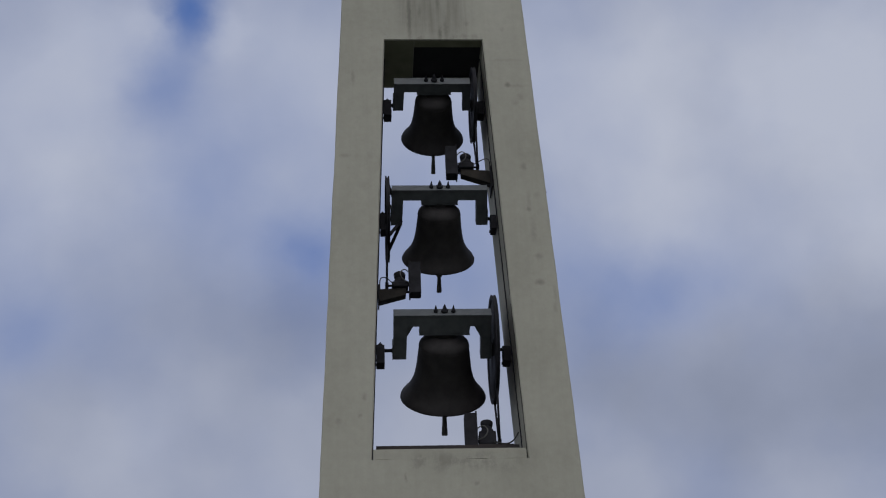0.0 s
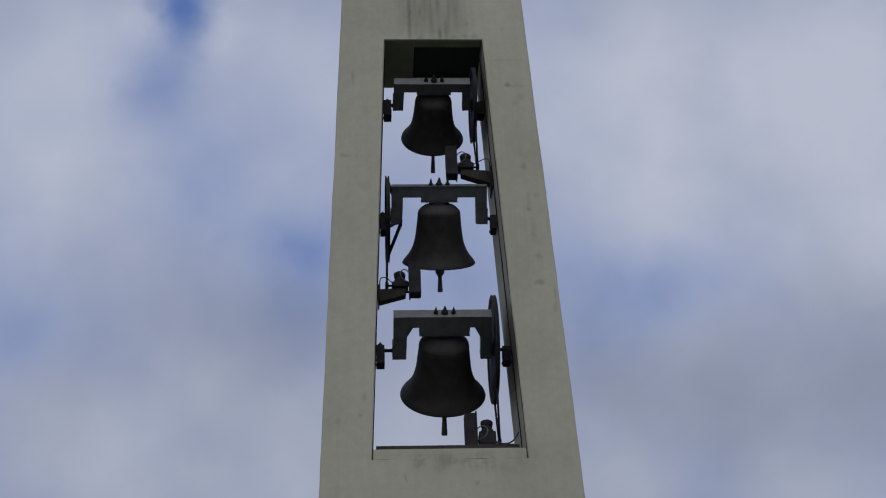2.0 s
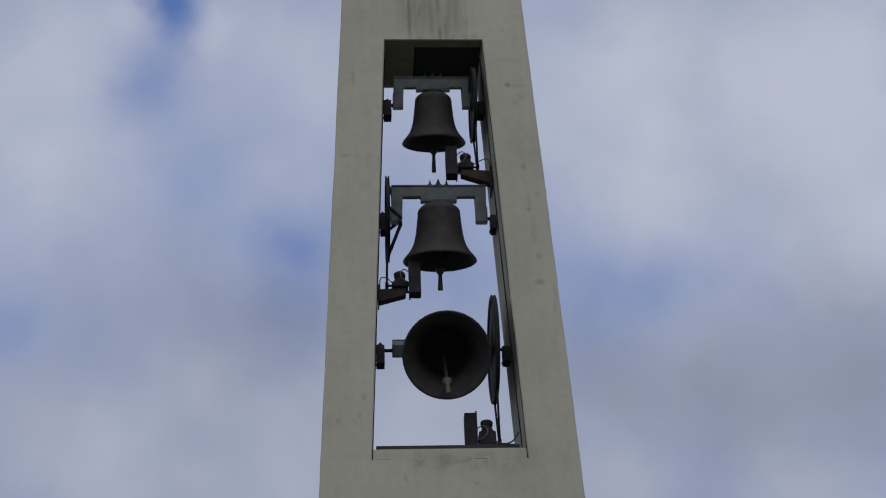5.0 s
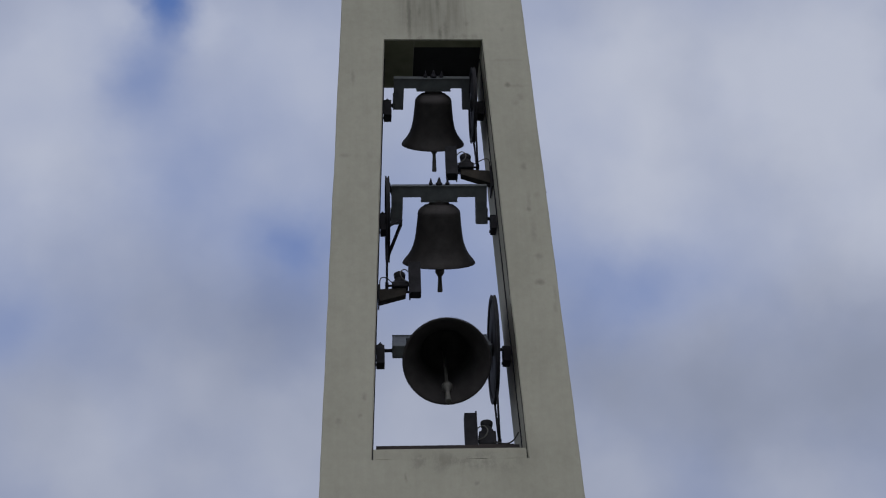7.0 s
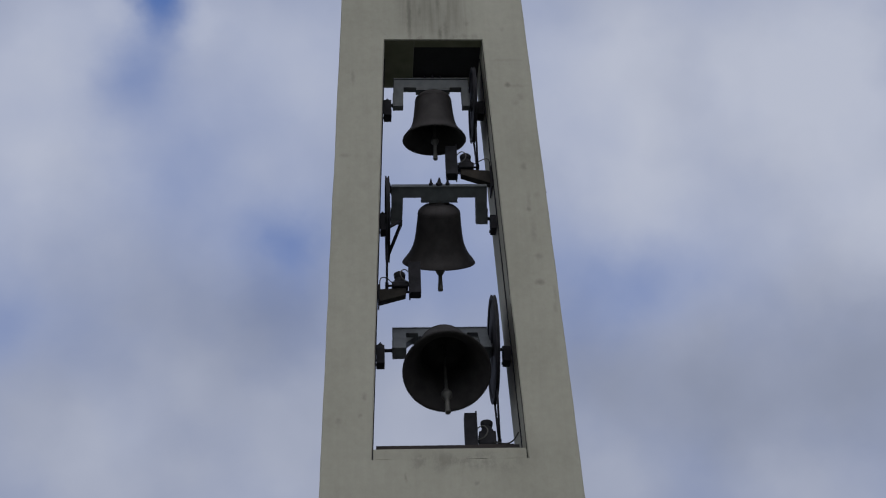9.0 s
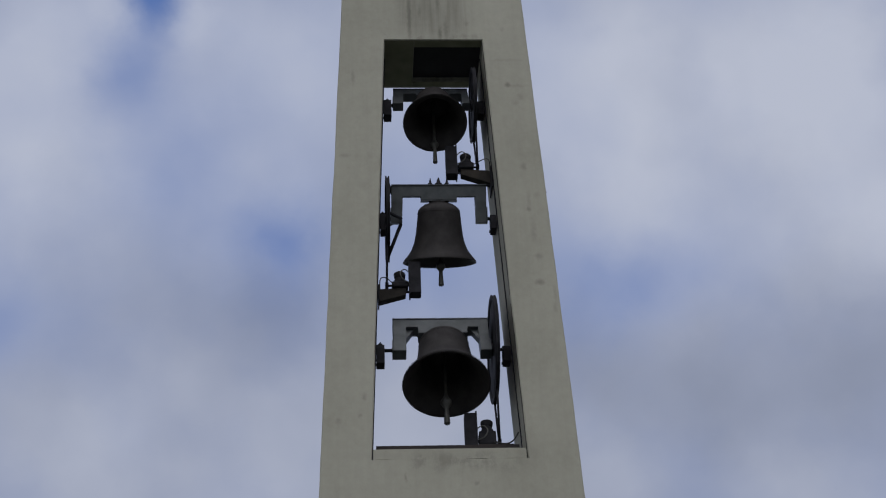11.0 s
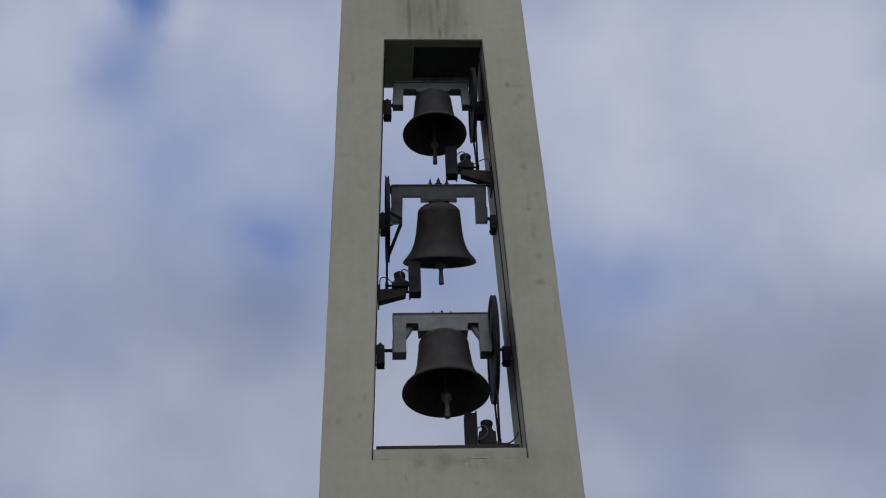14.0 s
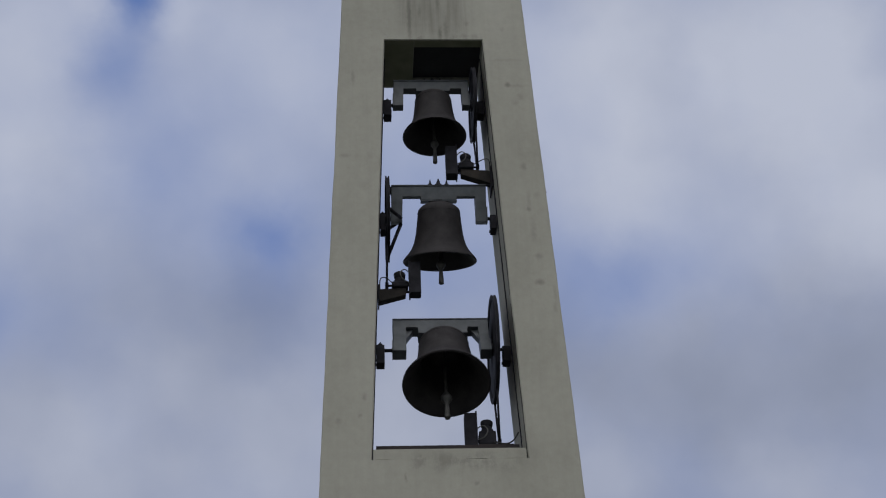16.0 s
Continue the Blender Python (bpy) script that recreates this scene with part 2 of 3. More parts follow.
# Cloud clumps: (right, up, half width, darkness, clear sky), in hundredths of the distance, added to a veil.
WEST = [(-18.4, 14.2, 1.4, -0.26, -0.30), (-20.9, 12.8, 2.8, -0.17, -0.06), (-24.1, 12.7, 3.4, -0.18, -0.05), (-18.1, 11.2, 2.0, -0.07, 0.27), (-18.8, 8.8, 2.3, -0.06, 0.18),
           (-22.9, 8.4, 3.3, -0.09, -0.04), (-27.9, 8.0, 4.2, -0.27, -0.05), (-19.8, 6.5, 2.8, -0.11, -0.09), (-23.3, 4.7, 2.5, -0.06, -0.07), (-24.3, 3.1, 2.9, -0.08, -0.02),
           (-19.8, 1.4, 3.7, -0.03, -0.11), (-28.0, 0.7, 4.2, -0.23, 0.06), (-24.6, -3.0, 3.1, 0.01, 0.04), (-25.7, -4.6, 2.2, -0.13, 0.22), (-28.0, -6.6, 3.2, -0.12, 0.11),
           (-21.4, -6.7, 3.6, -0.06, 0.08), (-24.2, -8.3, 3.2, 0.15, -0.22), (-22.9, -12.0, 3.6, -0.05, -0.08), (-19.6, -14.4, 4.2, -0.08, -0.16)]
NEAR_WEST = [(-16.7, 14.9, 1.6, 0.37, 0.77), (-15.1, 14.2, 1.5, -0.33, -0.21), (-13.7, 13.3, 2.2, -0.05, -0.01), (-17.6, 13.2, 1.4, -0.11, 0.11), (-15.4, 10.6, 2.7, -0.14, 0.00),
           (-12.1, 8.9, 3.8, -0.17, 0.05), (-12.5, 4.2, 2.8, -0.06, 0.00), (-16.5, 4.1, 3.6, -0.25, 0.26), (-8.6, 2.4, 1.7, 0.03, -0.07), (-13.2, 1.7, 2.3, -0.14, 0.03),
           (-10.8, 0.9, 2.2, -0.14, 0.18), (-8.6, 0.4, 1.9, -0.29, 0.40), (-16.2, 0.0, 3.3, 0.01, 0.01), (-16.5, -4.1, 3.7, 0.16, -0.12), (-9.8, -4.4, 2.7, 0.27, 0.08),
           (-9.8, -7.5, 3.8, 0.02, -0.13), (-15.5, -8.1, 3.5, -0.03, -0.08), (-13.8, -11.2, 4.0, 0.06, -0.06), (-9.0, -14.0, 4.2, -0.06, -0.17)]
NEAR_EAST = [(12.5, 12.3, 4.2, -0.16, -0.16), (-8.0, 12.0, 4.2, -0.27, -0.07), (7.4, 11.7, 4.2, -0.19, -0.04), (-0.1, 11.0, 4.2, -0.25, -0.01), (7.4, 6.2, 4.2, -0.17, -0.03),
           (-0.1, 4.9, 4.2, -0.20, 0.11), (-8.4, 4.2, 2.5, -0.22, 0.04), (7.8, -0.3, 3.2, -0.19, 0.11), (-0.1, -1.3, 4.2, -0.30, 0.27), (-8.5, -1.9, 2.3, 0.14, -0.02),
           (10.2, -2.0, 2.6, -0.16, 0.23), (8.8, -4.4, 2.4, 0.09, 0.05), (11.2, -5.5, 2.5, -0.01, -0.07), (-0.1, -7.2, 4.2, 0.14, -0.14), (9.1, -7.5, 2.7, 0.20, -0.10),
           (11.2, -9.9, 2.5, 0.09, -0.06), (-0.1, -11.0, 4.2, -0.11, -0.14), (11.1, -12.3, 2.3, -0.03, -0.05), (9.4, -14.3, 3.3, -0.01, -0.19)]
EAST = [(20.7, 12.8, 4.2, -0.21, -0.13), (25.2, 10.4, 4.2, -0.20, -0.13), (20.8, 7.1, 4.2, -0.17, -0.12), (12.5, 6.5, 4.2, -0.16, -0.08), (25.0, 3.0, 3.9, -0.14, -0.06),
           (12.6, 1.4, 3.3, -0.09, -0.21), (28.4, 1.4, 3.8, -0.21, -0.14), (22.5, -1.0, 3.9, -0.03, -0.10), (17.2, -1.3, 4.2, -0.22, 0.09), (13.1, -1.7, 2.7, -0.12, 0.25),
           (25.9, -2.6, 3.8, -0.00, -0.04), (28.3, -6.6, 3.7, 0.16, -0.13), (22.1, -6.7, 3.8, 0.27, -0.10), (18.2, -6.8, 3.0, -0.04, -0.07), (14.5, -6.8, 3.3, 0.18, -0.17),
           (25.8, -9.3, 3.7, 0.08, -0.09), (17.5, -9.8, 3.3, 0.21, -0.08), (21.0, -12.1, 2.8, -0.05, -0.02), (21.3, -14.2, 3.6, -0.03, -0.17)]
CLOUD_BASE = 400.0
WIND = (-1.141, -0.825)          # metres a second


def cloud_material():
    mat = bpy.data.materials.new("drifting_clouds")
    mat.use_nodes = True
    n, l = mat.node_tree.nodes, mat.node_tree.links
    n.clear()
    flat = n.new("ShaderNodeUVMap")
    flat.uv_map = "spread"

    def field(scale, detail, rough):
        tex = n.new("ShaderNodeTexNoise")
        tex.inputs["Scale"].default_value, tex.inputs["Detail"].default_value = scale, detail
        tex.inputs["Roughness"].default_value = rough
        l.new(flat.outputs[0], tex.inputs["Vector"])
        return tex

    warp = n.new("ShaderNodeVectorMath")
    warp.operation = "MULTIPLY_ADD"
    l.new(field(0.3, 4, 0.5).outputs["Color"], warp.inputs[0])
    warp.inputs[1].default_value = (2.8, 2.4, 0)
    shift = n.new("ShaderNodeVectorMath")
    shift.inputs[1].default_value = (-1.4, -1.2, 0)
    l.new(flat.outputs[0], shift.inputs[0])
    l.new(shift.outputs[0], warp.inputs[2])

    def calc(op, a, b, c=None):
        m = n.new("ShaderNodeMath")
        m.operation = op
        for i, v in enumerate((a, b, c)):
            if isinstance(v, (int, float)):
                m.inputs[i].default_value = v
            elif v is not None:
                l.new(v, m.inputs[i])
        return m.outputs[0]

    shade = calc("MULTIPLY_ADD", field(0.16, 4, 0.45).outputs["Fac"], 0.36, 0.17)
    clear_sky = calc("MULTIPLY_ADD", field(0.22, 4, 0.45).outputs["Fac"], 0.26, 0.09)
    for x, y, w, much, gap in WEST + NEAR_WEST + NEAR_EAST + EAST:
        off = n.new("ShaderNodeVectorMath")
        off.operation = "DISTANCE"
        l.new(warp.outputs[0], off.inputs[0])
        off.inputs[1].default_value = (x, y, 0)
        bell_curve = calc("POWER", 0.5, calc("POWER", calc("MULTIPLY", off.outputs["Value"], 1 / w), 2.0))
        shade = calc("MULTIPLY_ADD", bell_curve, much, shade)
        clear_sky = calc("MULTIPLY_ADD", bell_curve, gap, clear_sky)
    cloud = ramp_node(n, l, shade, [(0.0, (0.474, 0.509, 0.617)), (0.5, (0.296, 0.332, 0.445)), (1.0, (0.191, 0.22, 0.305))])
    blue = n.new("ShaderNodeRGB")
    blue.outputs[0].default_value = (0.054, 0.136, 0.402, 1)
    tone = mixed(n, l, "MIX", calc("MINIMUM", calc("MAXIMUM", clear_sky, 0.0), 0.95), cloud, blue.outputs[0])
    glow = n.new("ShaderNodeEmission")
    l.new(tone, glow.inputs["Color"])
    out = n.new("ShaderNodeOutputMaterial")
    l.new(glow.outputs[0], out.inputs["Surface"])
    return mat


def build_clouds():
    """A level deck of cloud that drifts with the wind."""
    bm = bmesh.new()
    layer = bm.loops.layers.uv.new("spread")
    rows, at = [], {}
    for j in range(81):
        v = math.tan(radians(-26 + 66 * j / 80))
        row = []
        for i in range(121):
            way = Vector((math.tan(radians(-52 + 104 * i / 120)), v, -1.0)).normalized()
            up = TURN.to_3x3() @ way
            vert = bm.verts.new(EYE.translation + up * (CLOUD_BASE / max(up.z, 0.09)))
            at[vert] = (100 * way.x, 100 * way.y)
            row.append(vert)
        rows.append(row)
    for a, b in zip(rows, rows[1:]):
        for i in range(120):
            f = bm.faces.new((a[i], a[i + 1], b[i + 1], b[i]))
            for loop in f.loops:
                loop[layer].uv = at[loop.vert]
    return tagged(part("backdrop", bm, cloud_material()), "pale grey clouds drifting over a blue sky", "sky", kind="structure")


clouds = build_clouds()

# ---- the tower ----
DEEP = 1.04                      # front to back
SILL, HEAD = 9.307, 15.349       # the opening's foot and head
TOP = 18.6


def outer(z):
    return 1.461 - 0.0383 * (z - 9.337)


def inner(z, side=1):
    """Half the opening's width; its two jambs do not lean quite alike."""
    return 0.875 - 0.03825 * (z - 9.337) if side > 0 else 0.886 - 0.0402 * (z - 9.337)


def shaft(bm, x0, x1, y0, y1, z0, z1, worn=0.004, seed=1, step=0.35):
    """An upright concrete block whose sides x0(z), x1(z) lean, with rubbed corners."""
    rng = random.Random(seed)
    k = max(1, int((z1 - z0) / step))
    c = 0.014
    rings = []
    for i in range(k + 1):
        z = z0 + (z1 - z0) * i / k
        a, b = x0(z), x1(z)
        ring = []
        for x, y in ((a + c, y0), (b - c, y0), (b, y0 + c), (b, y1 - c), (b - c, y1), (a + c, y1), (a, y1 - c), (a, y0 + c)):
            rub = worn if 0 < i < k else 0.0
            ring.append(bm.verts.new((x + rng.uniform(-rub, rub), y + rng.uniform(-rub, rub) * 0.5, z)))
        rings.append(ring)
    for lo, hi in zip(rings, rings[1:]):
        for i in range(8):
            bm.faces.new((lo[i], lo[(i + 1) % 8], hi[(i + 1) % 8], hi[i]))
    bm.faces.new(rings[0][::-1])
    bm.faces.new(rings[-1])
    bmesh.ops.recalc_face_normals(bm, faces=bm.faces[:])


def build_tower():
    tower = tagged(new("bell_tower"), "tall tapering weathered grey concrete bell tower with open bell chamber", "bell tower")
    part("lower_shaft", made(shaft, lambda z: -outer(z), outer, 0, DEEP, 0, SILL, seed=2), CONCRETE, tower)
    part("pillar", made(shaft, lambda z: -outer(z), lambda z: -inner(z, -1), 0, DEEP, SILL, HEAD, seed=3), CONCRETE, tower)
    part("pillar", made(shaft, inner, outer, 0, DEEP, SILL, HEAD, seed=4), CONCRETE, tower)
    # the head of the opening, hollow above: four walls round a dark shaft
    part("head_wall", made(shaft, lambda z: -outer(z), outer, 0, 0.16, HEAD, TOP, seed=5), CONCRETE, tower)
    part("head_wall", made(shaft, lambda z: -outer(z), lambda z: -0.25, 0.16, 0.90, HEAD, TOP, worn=0, seed=6), CONCRETE, tower)
    part("head_wall", made(shaft, lambda z: 0.64, outer, 0.16, 0.90, HEAD, TOP, worn=0, seed=7), CONCRETE, tower)
    part("head_wall", made(shaft, lambda z: -outer(z), outer, 0.90, DEEP, HEAD, TOP, seed=8), CONCRETE, tower)
    # added black panel: the shaft's darkness is put into its colour
    part("recess_dark", made(box, -0.25, 0.64, 0.16, 0.90, HEAD + 0.07, HEAD + 0.10), RECESS_BLACK, tower, "black panel standing in for the unlit shaft above the soffit")
    # thin strips whose dark green colour also carries the underside's shade
    part("soffit", made(box, -0.638, -0.255, 0.03, DEEP - 0.03, HEAD - 0.006, HEAD + 0.002), MOSSY_SHADED, tower, "green-stained concrete soffit with shade in its colour")
    part("soffit", made(box, -0.25, 0.638, 0.03, 0.158, HEAD - 0.006, HEAD + 0.002), MOSSY_SHADED, tower, "green-stained concrete soffit with shade in its colour")
    part("soffit", made(box, -0.25, 0.638, 0.905, DEEP - 0.03, HEAD - 0.006, HEAD + 0.002), MOSSY_SHADED, tower, "green-stained concrete soffit with shade in its colour")
    part("roof_slab", made(box, -1.2, 1.2, -0.06, DEEP + 0.06, TOP, TOP + 0.14, 0.02), CONCRETE, tower)
    # the sill, with a chipped lower edge over an open joint
    rng = random.Random(21)
    foot = [(-0.870 + 1.730 * i / 60, SILL + 0.007 + 0.009 * max(0.0, math.sin(i * 0.23 + 2.0 * math.sin(i * 0.13))) * rng.random()) for i in range(61)]
    bm = bmesh.new()
    prism(bm, foot + [(0.858, SILL + 0.135), (-0.868, SILL + 0.135)], 0.014, 1.0)
    part("sill", bm, CONCRETE, tower, "paler concrete sill with a chipped lower edge")
    part("sill_seat", made(box, -0.84, 0.84, 0.12, 0.98, SILL - 0.001, SILL + 0.03), CONCRETE, tower)
    # added plate behind the open joint, its dark colour giving the gap's shade
    part("joint_backing", made(box, -0.874, 0.874, 0.06, 0.10, SILL - 0.002, SILL + 0.12), DARK_STEEL, tower, "dark plate for the shade in the open joint under the sill")
    # the back of the jamb stands a little proud of its front
    for s in (-1, 1):
        lo, hi = SILL + 0.136, HEAD - 0.004

        def strip(proud, y0, y1):
            bm = bmesh.new()
            prism(bm, [(s * (inner(lo, s) - proud), lo), (s * (inner(lo, s) + 0.002), lo), (s * (inner(hi, s) + 0.002), hi), (s * (inner(hi, s) - proud), hi)], y0, y1)
            return bm

        part("jamb_lining", strip(0.010, 0.42, DEEP - 0.01), CONCRETE, tower)
        # narrow dark strip where the lining begins
        part("jamb_dark_strip", strip(0.013, 0.405, 0.418), DARK_STEEL, tower, "narrow dark strip up the jamb")
        # the shadow gap at the front corner, painted as a dark strip
        part("jamb_gap_shade", strip(0.003, 0.02, 0.075), GAP_SHADE, tower, "dark strip for the shadow gap along the jamb's edge")
    # an iron stub left in the outer corner
    part("iron_stub", made(spun, [(0.016, outer(12.93) - 0.02), (0.018, outer(12.93) + 0.003), (0.012, outer(12.93) + 0.008)], 10, "x", (0, 0.03, 12.93)), RUSTY, tower, "rusty iron stub")
    return tower


build_tower()

bm = bmesh.new()
for z0, z1, y0, y1 in ((9.442, 9.458, 0.40, 0.64), (9.650, 9.666, 0.40, 0.64), (9.458, 9.650, 0.40, 0.412)):
    box(bm, -0.828, 0.828, y0, y1, z0, z1)
tagged(part("support_beam", bm, RUSTY), "dark rusty steel channel beam lying along the concrete sill", "beam")

# ---- bells ----
SHAPE = [(1.0, 0.0), (0.995, 0.012), (0.965, 0.045), (0.905, 0.09), (0.835, 0.145), (0.77, 0.21), (0.715, 0.29), (0.672, 0.38), (0.642, 0.48),
         (0.618, 0.60), (0.598, 0.72), (0.585, 0.80), (0.576, 0.868), (0.562, 0.895), (0.515, 0.93), (0.462, 0.957), (0.43, 0.965), (0.40, 0.985), (0.28, 1.0)]


def bell_body(bm, R, mouth, shoulder):
    tall = mouth + shoulder
    out = [(R * r, -mouth + tall * h) for r, h in SHAPE]
    inside = [(0.02, shoulder - 0.06), (R * 0.30, shoulder - 0.055), (R * 0.47, shoulder - 0.10), (R * 0.52, shoulder - 0.20)]
    inside += [(R * r - 0.035, -mouth + tall * h) for r, h in reversed(SHAPE[2:9])] + [(R * 0.93, -mouth + 0.012), (R * 0.955, -mouth)]
    prof = [(0.02, shoulder)] + out[::-1] + inside[::-1]
    spun(bm, prof, 72, closed=True)


def ring_band(bm, R, mouth, shoulder, h, thick):
    tall = mouth + shoulder
    r = np.interp(h, [p[1] for p in SHAPE], [p[0] for p in SHAPE]) * R
    z = -mouth + tall * h
    spun(bm, [(r - 0.01, z - thick), (r + 0.003, z - thick * 0.6), (r + 0.003, z + thick * 0.6), (r - 0.01, z + thick)], 72, closed=True)


def build_bell(label, x, z, R, mouth, shoulder, head, wheel_side, wheel_r, gusset, tail, drop=0.0):
    """head: (half width, arm width, top, beam foot, block foot, arm foot, block half width, half depth)."""
    half, arm, top, foot, block, arm_foot, block_half, deep = head
    thing = tagged(new("church_bell"), label, "bell", "bells of the tower")
    thing.matrix_world = pose(x, 0.52, z)
    body = part("bell", made(bell_body, R, mouth, shoulder), BRONZE, thing, "dark patinated bronze bell")
    for h, thick in ((0.835, 0.005),):
        part("cast_ring", made(ring_band, R, mouth, shoulder, h, thick), BRONZE, body)
    crown = made(spun, [(R * 0.30, shoulder - 0.012), (R * 0.27, shoulder + 0.02), (R * 0.25, block - 0.03), (R * 0.30, block - 0.001)], 32)
    for vert in crown.verts:
        vert.co.y *= 0.5
    part("crown", crown, BRONZE, body)
    # headstock: a beam with two dropped arms and a middle block
    ends = {-1: half, 1: half - 0.05 if wheel_side > 0 else half}
    arms = {-1: arm, 1: arm - 0.035 if wheel_side > 0 else arm}

    def half_outline(h, w):
        return [(block_half, block), (block_half, foot), (h - w, foot), (h - w, arm_foot), (h, arm_foot), (h, top)]

    outline = half_outline(ends[1], arms[1]) + [(-u, v) for u, v in reversed(half_outline(ends[-1], arms[-1]))]
    stock = part("headstock", made(prism, outline, -deep, deep, "y", 0.008), STEEL, thing, "grey painted steel headstock")
    part("head_plate", made(box, -ends[-1], ends[1], -deep - 0.012, deep + 0.012, top, top + 0.012), STEEL, stock)
    part("block_plate", made(box, -block_half - 0.004, block_half + 0.004, -deep - 0.003, deep + 0.003, block - 0.014, block), STEEL, stock)
    for s in (-1, 1):
        half, arm = ends[s], arms[s]
        if gusset:
            corner = [(s * (half - arm + 0.004), foot + 0.004), (s * (half - arm - 0.10), foot + 0.004), (s * (half - arm + 0.004), foot - 0.19)]
            part("gusset", made(prism, corner, -0.02, 0.06), STEEL, stock)
        part("gudgeon", made(spun, [(0.03, s * (half - 0.01)), (0.03, s * (half + 0.02)), (0.021, s * (half + 0.022)), (0.021, s * (half + 0.17))], 20, "x"), DARK_STEEL, thing)
        part("end_plate", made(box, *sorted((s * half, s * (half + 0.012))), -deep, deep, arm_foot, arm_foot + 0.20), STEEL, stock)
    for bx, r, up in ((-0.105, 0.017, 0.082), (0.0, 0.027, 0.092), (0.105, 0.017, 0.082)):
        part("bolt", made(spun, [(r * 1.5, top + 0.012), (r * 1.6, top + 0.04), (r, top + 0.045), (r * 0.8, top + up * 0.8), (r * 0.2, top + up + 0.02)], 12, "z", (bx, 0, 0)), DARK_STEEL, stock)
    # grooved wheel
    wx = wheel_side * (ends[wheel_side] + (0.04 if gusset else 0.052))
    wheel = part("wheel", made(spun, [(wheel_r - 0.075, wx - 0.016), (wheel_r, wx - 0.023), (wheel_r, wx - 0.013), (wheel_r - 0.03, wx), (wheel_r, wx + 0.013), (wheel_r, wx + 0.023),
                                      (wheel_r - 0.075, wx + 0.016)], 72, "x", closed=True), DARK_STEEL, thing, "dark grooved steel wheel")
    part("hub", made(spun, [(0.075, wx - 0.03), (0.075, wx + 0.03)], 24, "x"), DARK_STEEL, wheel)
    reach = wheel_r - 0.06
    if wheel_side > 0:
        part("web", made(spun, [(0.07, wx - 0.006), (reach, wx - 0.006), (reach, wx + 0.006), (0.07, wx + 0.006)], 64, "x", closed=True), DARK_STEEL, wheel)
    else:
        # dished: the spokes run back to the arm of the headstock
        for k in range(4):
            a = math.pi * k / 2
            root = wx - wheel_side * 0.17
            part("spoke", made(tube, [(root, 0.06 * math.cos(a), 0.06 * math.sin(a)), (wx, reach * math.cos(a), reach * math.sin(a))], 0.022, 8), DARK_STEEL, wheel)
    # clapper, hung inside the crown
    hang = shoulder - 0.07
    clapper = new("clapper")
    clapper.parent = thing
    clapper.location = (0, 0, hang)
    reach = hang + mouth
    ball = reach + R * 0.13 + drop
    rod = [(0.012, 0.0), (0.017, -0.05), (0.02, -ball + R * 0.2), (R * 0.075, -ball + R * 0.11), (R * 0.122, -ball + R * 0.04), (R * 0.126, -ball - R * 0.03),
           (R * 0.085, -ball - R * 0.1), (R * 0.052, -ball - R * 0.15), (R * 0.052, -ball - R * 0.22), (R * 0.072, 0.012 - tail), (R * 0.062, -tail)]
    iron = bmesh.new()
    spun(iron, rod, 24)
    part("clapper_iron", iron, BARE_IRON, clapper, "worn grey iron clapper with ball")
    return thing, clapper


BELLS = []
BELLS.append(build_bell("largest dark bronze bell swinging lowest in the tower", 0.005, 10.978, 0.522, 0.625, 0.19,
                        (0.608, 0.155, 0.492, 0.36, 0.25, -0.085, 0.297, 0.078), 1, 0.66, True, 1.132, 0.025))
BELLS.append(build_bell("middle-sized dark bronze bell swinging in the tower", 0.011, 12.861, 0.464, 0.562, 0.19,
                        (0.60, 0.135, 0.422, 0.295, 0.238, -0.06, 0.225, 0.062), -1, 0.55, False, 1.046, 0.04))
BELLS.append(build_bell("smallest dark bronze bell swinging highest in the tower", -0.004, 14.653, 0.417, 0.526, 0.162,
                        (0.522, 0.125, 0.365, 0.25, 0.215, -0.045, 0.22, 0.062), 1, 0.505, False, 0.985, 0.02))


def build_bearing(x0, x1, z, nipple):
    """A pedestal bearing bolted to the jamb."""
    a, b = sorted((x0, x1))
    thing = tagged(new("bearing"), "black cast-iron bearing block bolted to the concrete jamb", "bearing", "bell bearings")
    thing.matrix_world = pose((a + b) / 2, 0.52, z)
    h = (b - a) / 2
    crown, foot = (0.072, -0.21) if nipple else (0.045, -0.195)
    part("housing", made(prism, [(-0.085, foot), (0.085, foot), (0.085, crown - 0.072), (0.06, crown - 0.022), (0.0, crown), (-0.06, crown - 0.022), (-0.085, crown - 0.072)], -h, h, "x", 0.006), DARK_STEEL, thing)
    for k in (-1, 1):
        part("bolt", made(spun, [(0.018, -h - 0.012), (0.018, -h + 0.002)], 6, "x", (0, k * 0.055, -0.16)), DARK_STEEL, thing)
    if nipple:
        part("grease_nipple", made(spun, [(0.034, 0.055), (0.036, 0.075), (0.014, 0.10), (0.006, 0.115)], 12), DARK_STEEL, thing)
    return thing


for (bell, _), half, side, clear, reach in zip(BELLS, (0.605, 0.60, 0.52), (1, -1, 1), (0.11, 0.045, 0.035), (0.1, 0.08, 0.06)):
    z, x = bell.location.z, bell.location.x
    for s in (-1, 1):
        wall = s * (inner(z, s) - 0.012)
        near = min(half + (reach if s == side else clear), abs(wall) - 0.025 - s * x)
        build_bearing(wall, x + s * near, z, s < 0)


